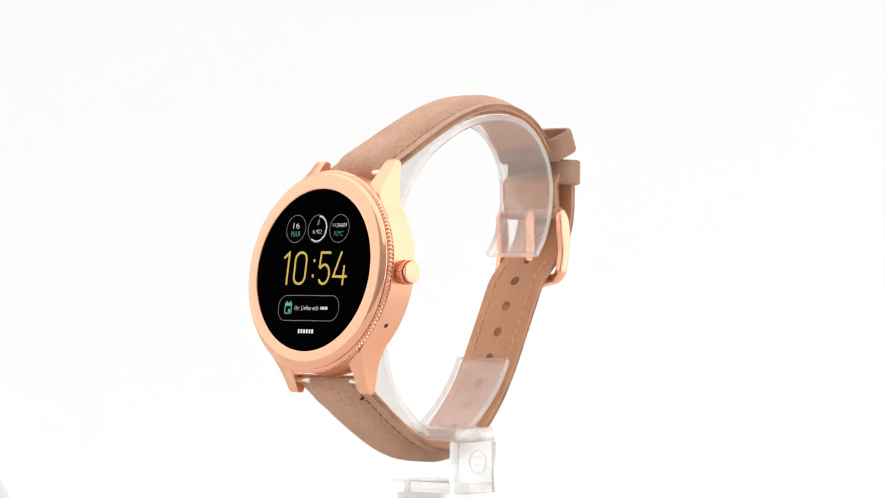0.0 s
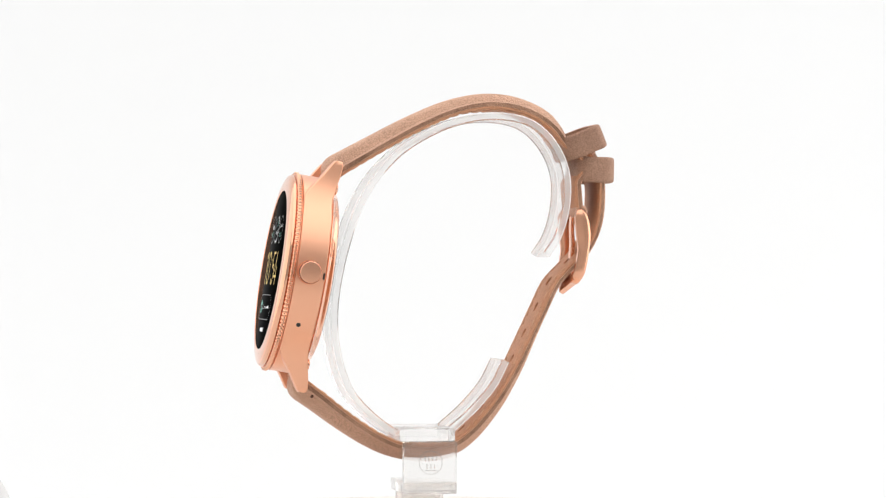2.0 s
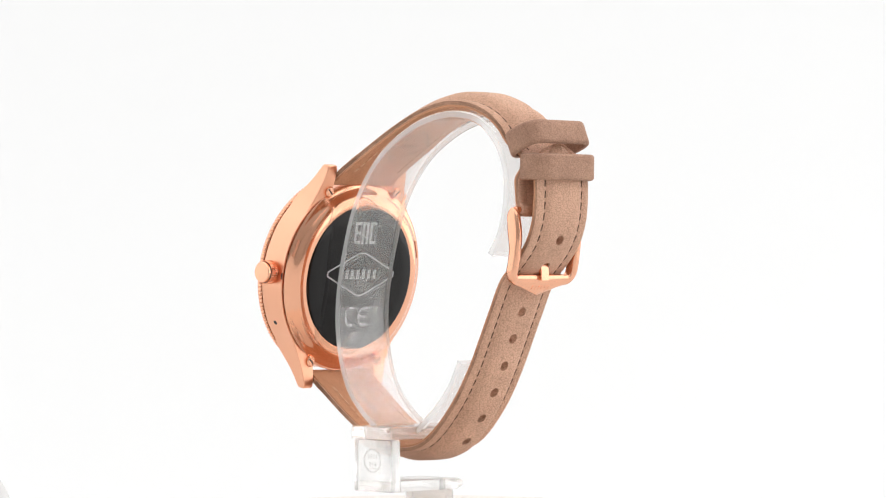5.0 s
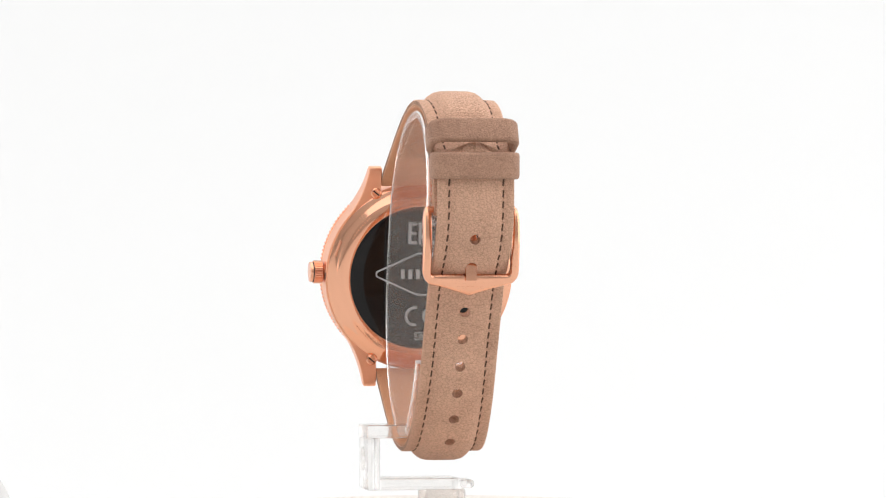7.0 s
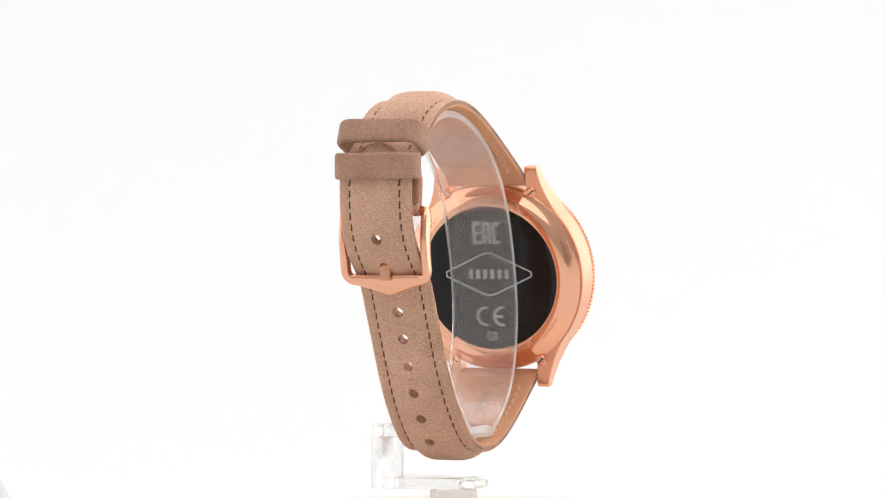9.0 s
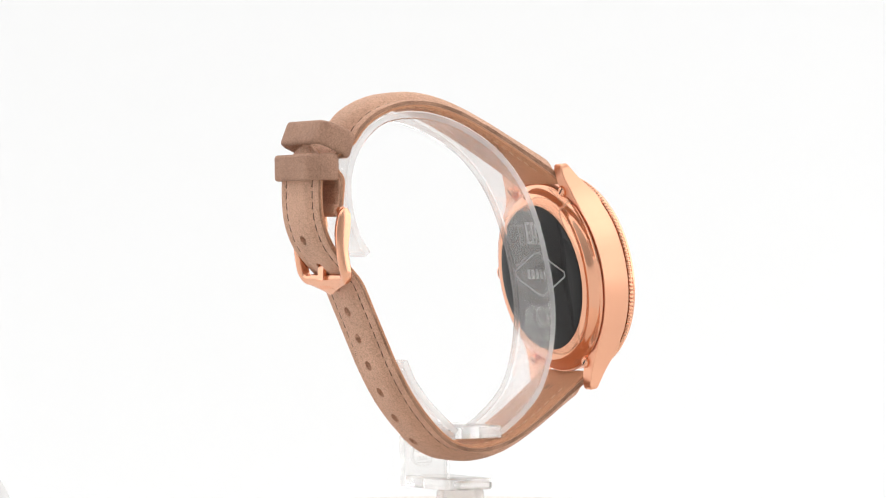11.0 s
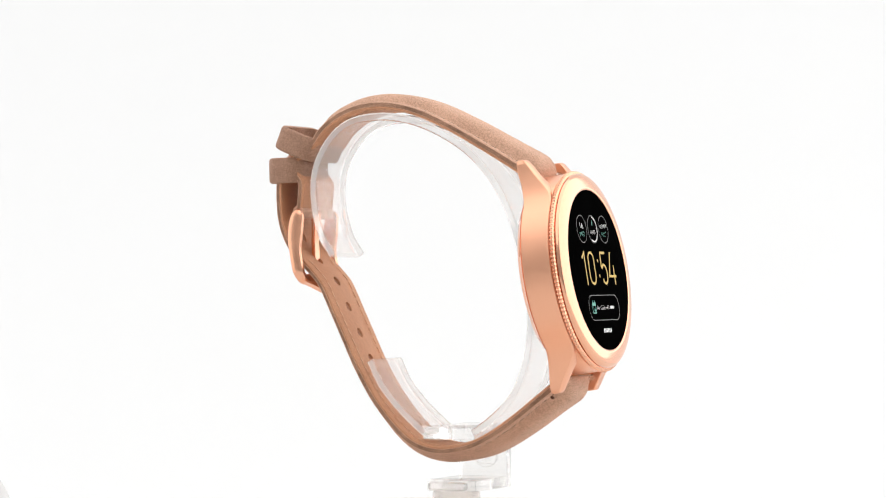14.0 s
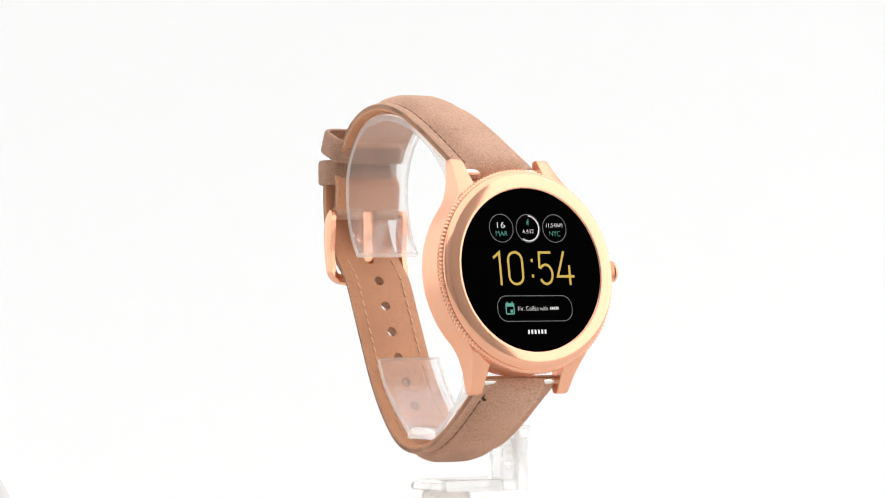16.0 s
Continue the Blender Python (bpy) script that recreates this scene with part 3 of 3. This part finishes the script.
def stitches(path, s0, s1, parent, tip, inside=False):
    bm = bmesh.new()
    s = s0
    while s < s1:
        for side in (-1, 1):
            w = strap_width(path, s, tip)
            x = side * (w - min(2.4, w * 0.4))
            h = -0.02 if inside else [q for q in strap_section(path, s, tip)][5][1] + 0.02
            p, t, nrm = path.at(s)
            c = path.place(s, x, h)
            m = Matrix(((1, 0, 0, c.x), (0, t.x, nrm.x, c.y), (0, t.y, nrm.y, c.z), (0, 0, 0, 1)))
            box(bm, (-0.24, -0.78, -0.2), (0.24, 0.78, 0.12), m @ pose(0, 0, 0, 0, 0, -7 + random.uniform(-5, 5)), 0.1, 1)
        s += 2.25
    return tagged(part("stitching", bm, PALE_THREAD if inside else THREAD, parent), kind="stuff")


def straps(root):
    bm = bmesh.new()
    sweep(bm, TOP, lambda s: strap_section(TOP, s, False), 0, TOP.length, 120)
    upper = part("upper_strap", bm, LEATHER, root, "tan grained padded leather strap")
    raw_edges(upper)
    bm = bmesh.new()
    sweep(bm, TOP, lambda s: lining_section(TOP, s, False), 0, TOP.length, 120)
    part("lining", bm, LINING, upper, "smooth orange-tan leather lining")
    stitches(TOP, 5.0, TOP.length - 8, upper, False)
    stitches(TOP, 6.0, TOP.length - 22, upper, False, True)
    bm = bmesh.new()
    # cross stitch where each strap leaves the lugs
    for side in (-1, 1):
        for k in range(2):
            c = TOP.place(4.0 + 1.1 * k, side * 8.2, 1.35)
            box(bm, (-0.8, -0.18, -0.15), (0.8, 0.18, 0.15), Matrix.Translation(c) @ pose(0, 0, 0, -30, 0, 20 * side), 0.08, 1)
    part("cross_stitch", bm, THREAD, upper)
    bm = bmesh.new()
    s = TOP.nearest(10.5, 79.5)
    p, t, nrm = TOP.at(s)
    m = Matrix(((1, 0, 0, 0), (0, t.x, nrm.x, p.x), (0, t.y, nrm.y, p.y), (0, 0, 0, 1)))
    line(bm, [(-6.2, 0), (0, -6.5), (6.2, 0), (0, 6.5)], 0.28, -0.35, m)
    bars(bm, 0, 0, 5.0, 1.1, 6, -0.35, m)
    part("stamped_mark", bm, STAMP, upper, flat=True)

    s1 = TAIL.nearest(-24.2, 49.6)
    holes = [s1 + 6.3 * i for i in (2, 1, 0, -1, -2, -3, -4, -5, -6)]
    mats = []
    for s in holes:
        p, t, nrm = TAIL.at(s)
        mats.append(axis_matrix((0, p.x, p.y), (0, nrm.x, nrm.y)))
    bm = bmesh.new()
    sweep(bm, TAIL, lambda s: strap_section(TAIL, s, True), 0, TAIL.length, 190)
    lower = part("lower_strap", bm, LEATHER, root, "tan grained leather strap with a row of holes")
    raw_edges(lower)
    drilled(lower, mats)
    bm = bmesh.new()
    sweep(bm, TAIL, lambda s: lining_section(TAIL, s, True), 0, TAIL.length, 190)
    lin = part("lining", bm, LINING, lower, "smooth orange-tan leather lining")
    drilled(lin, mats)
    stitches(TAIL, 5.0, TAIL.length - 4, lower, True)
    bm = bmesh.new()
    for side in (-1, 1):
        p, t, nrm = TAIL.at(5.4)
        c = TAIL.place(5.4, side * 6.3, 2.2)
        m = Matrix(((1, 0, 0, c.x), (0, t.x, nrm.x, c.y), (0, t.y, nrm.y, c.z), (0, 0, 0, 1)))
        box(bm, (-0.7, -0.26, -0.4), (0.7, 0.26, 0.25), m, 0.1, 1)
    part("cross_stitch", bm, THREAD, lower)
    stitches(TAIL, 7.0, TAIL.length - 25, lower, True, True)
    s = TAIL.nearest(26.6, 25.8)
    p, t, nrm = TAIL.at(s)
    m = Matrix(((-1, 0, 0, 0), (0, t.x, -nrm.x, p.x), (0, t.y, -nrm.y, p.y), (0, 0, 0, 1)))
    part("size_stamp", put(text_bm("18", 2.6, 1.7), m @ Matrix.Translation((-0.6, -0.6, 0.06))), STAMP, lower, flat=True)
    bm = bmesh.new()
    for i in range(7):
        box(bm, (-0.3, 1.6 + 1.25 * i, 0.02), (1.2, 2.4 + 1.25 * i, 0.06), m)
    part("stamped_bars", bm, STAMP, lower, flat=True)


def bowed(pts, half):
    """The outer side of a loop, swelling over the padding."""
    out = []
    for x, y in pts:
        q = max(1 - (x / half) ** 2, 0.0)
        out.append((x, y + 0.6 * q if y > 0 else y))
    return out


def keeper(root, centre, radial, half_r, half_a, half_w):
    r = Vector((0, *radial)).normalized()
    a = Vector((0, -r.z, r.y))
    outline = bowed(rounded(-half_w, -half_r, half_w, half_r, min(3.4, half_r - 0.2), 9), half_w)
    inner = bowed(rounded(-half_w + 1.25, -half_r + 1.25, half_w - 1.25, half_r - 1.25, 1.8, 9), half_w)
    bm = bmesh.new()
    c = Vector((0, *centre))
    prof = ((0.55, 0.0), (0.2, 0.18), (0.03, 0.5), (0.0, 0.9), (0.0, 2 * half_a - 0.9), (0.03, 2 * half_a - 0.5), (0.2, 2 * half_a - 0.18), (0.55, 2 * half_a))
    rings = []
    for d, v in prof:
        rings.append([bm.verts.new((c + Vector((1, 0, 0)) * x * (1 - d / half_w) + r * y * (1 - d / half_r) + a * (v - half_a)) * MM) for x, y in outline])
    for v in (2 * half_a - 0.1, 0.1):
        rings.append([bm.verts.new((c + Vector((1, 0, 0)) * x + r * y + a * (v - half_a)) * MM) for x, y in inner])
    n = len(outline)
    for p, q in zip(rings, rings[1:] + rings[:1]):
        for k in range(n):
            bm.faces.new((p[k], p[(k + 1) % n], q[(k + 1) % n], q[k]))
    return part("keeper", bm, KEEPER, root, "brown leather strap keeper loop")


def buckle(root):
    side = Path([(-29.3, 65.2), (-29.9, 61.5), (-30.1, 57.0), (-29.4, 52.6), (-28.2, 49.2), (-26.6, 46.2)])
    frame_bm = bmesh.new()
    right = [(10.25 - 0.5 * (1 - min(v / 3.0, 1.0)) ** 2, v, 8.55, v, 1.25 + 0.4 * math.sin(math.pi * min(v / 9.0, 1.0)) - 0.75 * (1 - min(v / 1.5, 1.0)) ** 2) for v in (13.4 * i / 26 for i in range(27))]
    right += [(10.25 - 2.9 * (1 - math.cos(a)), 13.4 + 3.1 * math.sin(a), 8.55 - 0.9 * (1 - math.cos(a)), 13.4 + 0.9 * math.sin(a), 1.25 - 0.25 * a) for a in (math.pi / 2 * i / 9 for i in range(1, 10))]
    right += [(7.35 * (1 - q), 16.5 + 2.3 * q ** 1.15, 7.65 * (1 - q), 14.3, 0.86) for q in (i / 14 for i in range(1, 15))]
    secs = []
    for xo, vo, xi, vi, t in right + [(-xo, vo, -xi, vi, t) for xo, vo, xi, vi, t in reversed(right[:-1])]:
        ring = []
        for q, h in ((0.0, -0.6), (0.0, 0.55), (0.1, 0.85), (0.3, 1.0), (0.7, 1.0), (0.9, 0.85), (1.0, 0.55), (1.0, -0.6), (0.85, -0.95), (0.15, -0.95)):
            ring.append(side.place(vo + (vi - vo) * q, xo + (xi - xo) * q, h * t))
        secs.append(ring)
    loft(frame_bm, secs)
    b = part("buckle", frame_bm, SATIN, root, "rose gold pin buckle")
    bm = bmesh.new()
    lathe(bm, [(0.01, -9.3), (0.7, -9.3), (0.7, 9.3), (0.01, 9.3)], axis_matrix((0, -29.95, 64.8), (1, 0, 0)), 20, False)
    part("pivot_bar", bm, SATIN, b)
    tongue = Path([(-29.7, 65.2), (-29.4, 61.5), (-29.5, 58.0), (-29.3, 54.6), (-29.7, 52.0), (-29.75, 49.9)])
    bm = bmesh.new()
    sweep(bm, tongue, lambda s: [(-1.15, -0.4), (1.15, -0.4), (1.25, 0), (1.15, 0.4), (-1.15, 0.4), (-1.25, 0)], 0, tongue.length, 30)
    part("tongue", bm, SATIN, b)
    bm = bmesh.new()
    p, t, nrm = side.at(16.9)
    m = Matrix(((1, 0, 0, 0), (0, t.x, nrm.x, p.x), (0, t.y, nrm.y, p.y), (0, 0, 0, 1)))
    bars(bm, 0, 0, 6.0, 0.8, 6, 0.86, m)
    part("maker_mark", bm, SATIN, b, flat=True)
    # folded end of the short strap round the bar
    bm = bmesh.new()
    lathe(bm, [(0.75, -8.1), (1.3, -8.1), (1.42, -7.8), (1.42, -1.6), (0.75, -1.6)], axis_matrix((0, -29.95, 64.8), (1, 0, 0)), 28)
    lathe(bm, [(0.75, 1.6), (1.42, 1.6), (1.42, 7.8), (1.3, 8.1), (0.75, 8.1)], axis_matrix((0, -29.95, 64.8), (1, 0, 0)), 28)
    part("strap_fold", bm, LEATHER, root)


def watch():
    root = thing("smartwatch", "rose gold smartwatch with tan leather strap closed round a clear stand", "watch")
    head(root)
    display(root)
    straps(root)
    keeper(root, (-30.8, 79.9), (8.3, -3.3), 4.65, 2.65, 9.65)
    keeper(root, (-33.6, 73.9), (1.0, 0.02), 3.95, 2.8, 9.4)
    buckle(root)
    return root


studio()
dark_corner()
TURNTABLE = plate()
STAND = stand()
WATCH = watch()


def motions():
    times = [0.5 * i for i in range(33)]
    for ob, own in ((TURNTABLE, Matrix()), (STAND, Matrix()), (WATCH, pose(0.00075, 0, 0, 0, 0, 0.6))):
        walk(ob, [(t, pose(0, 0, 0, 0, 0, TURN * (t - BACK)) @ own) for t in times])


motions()
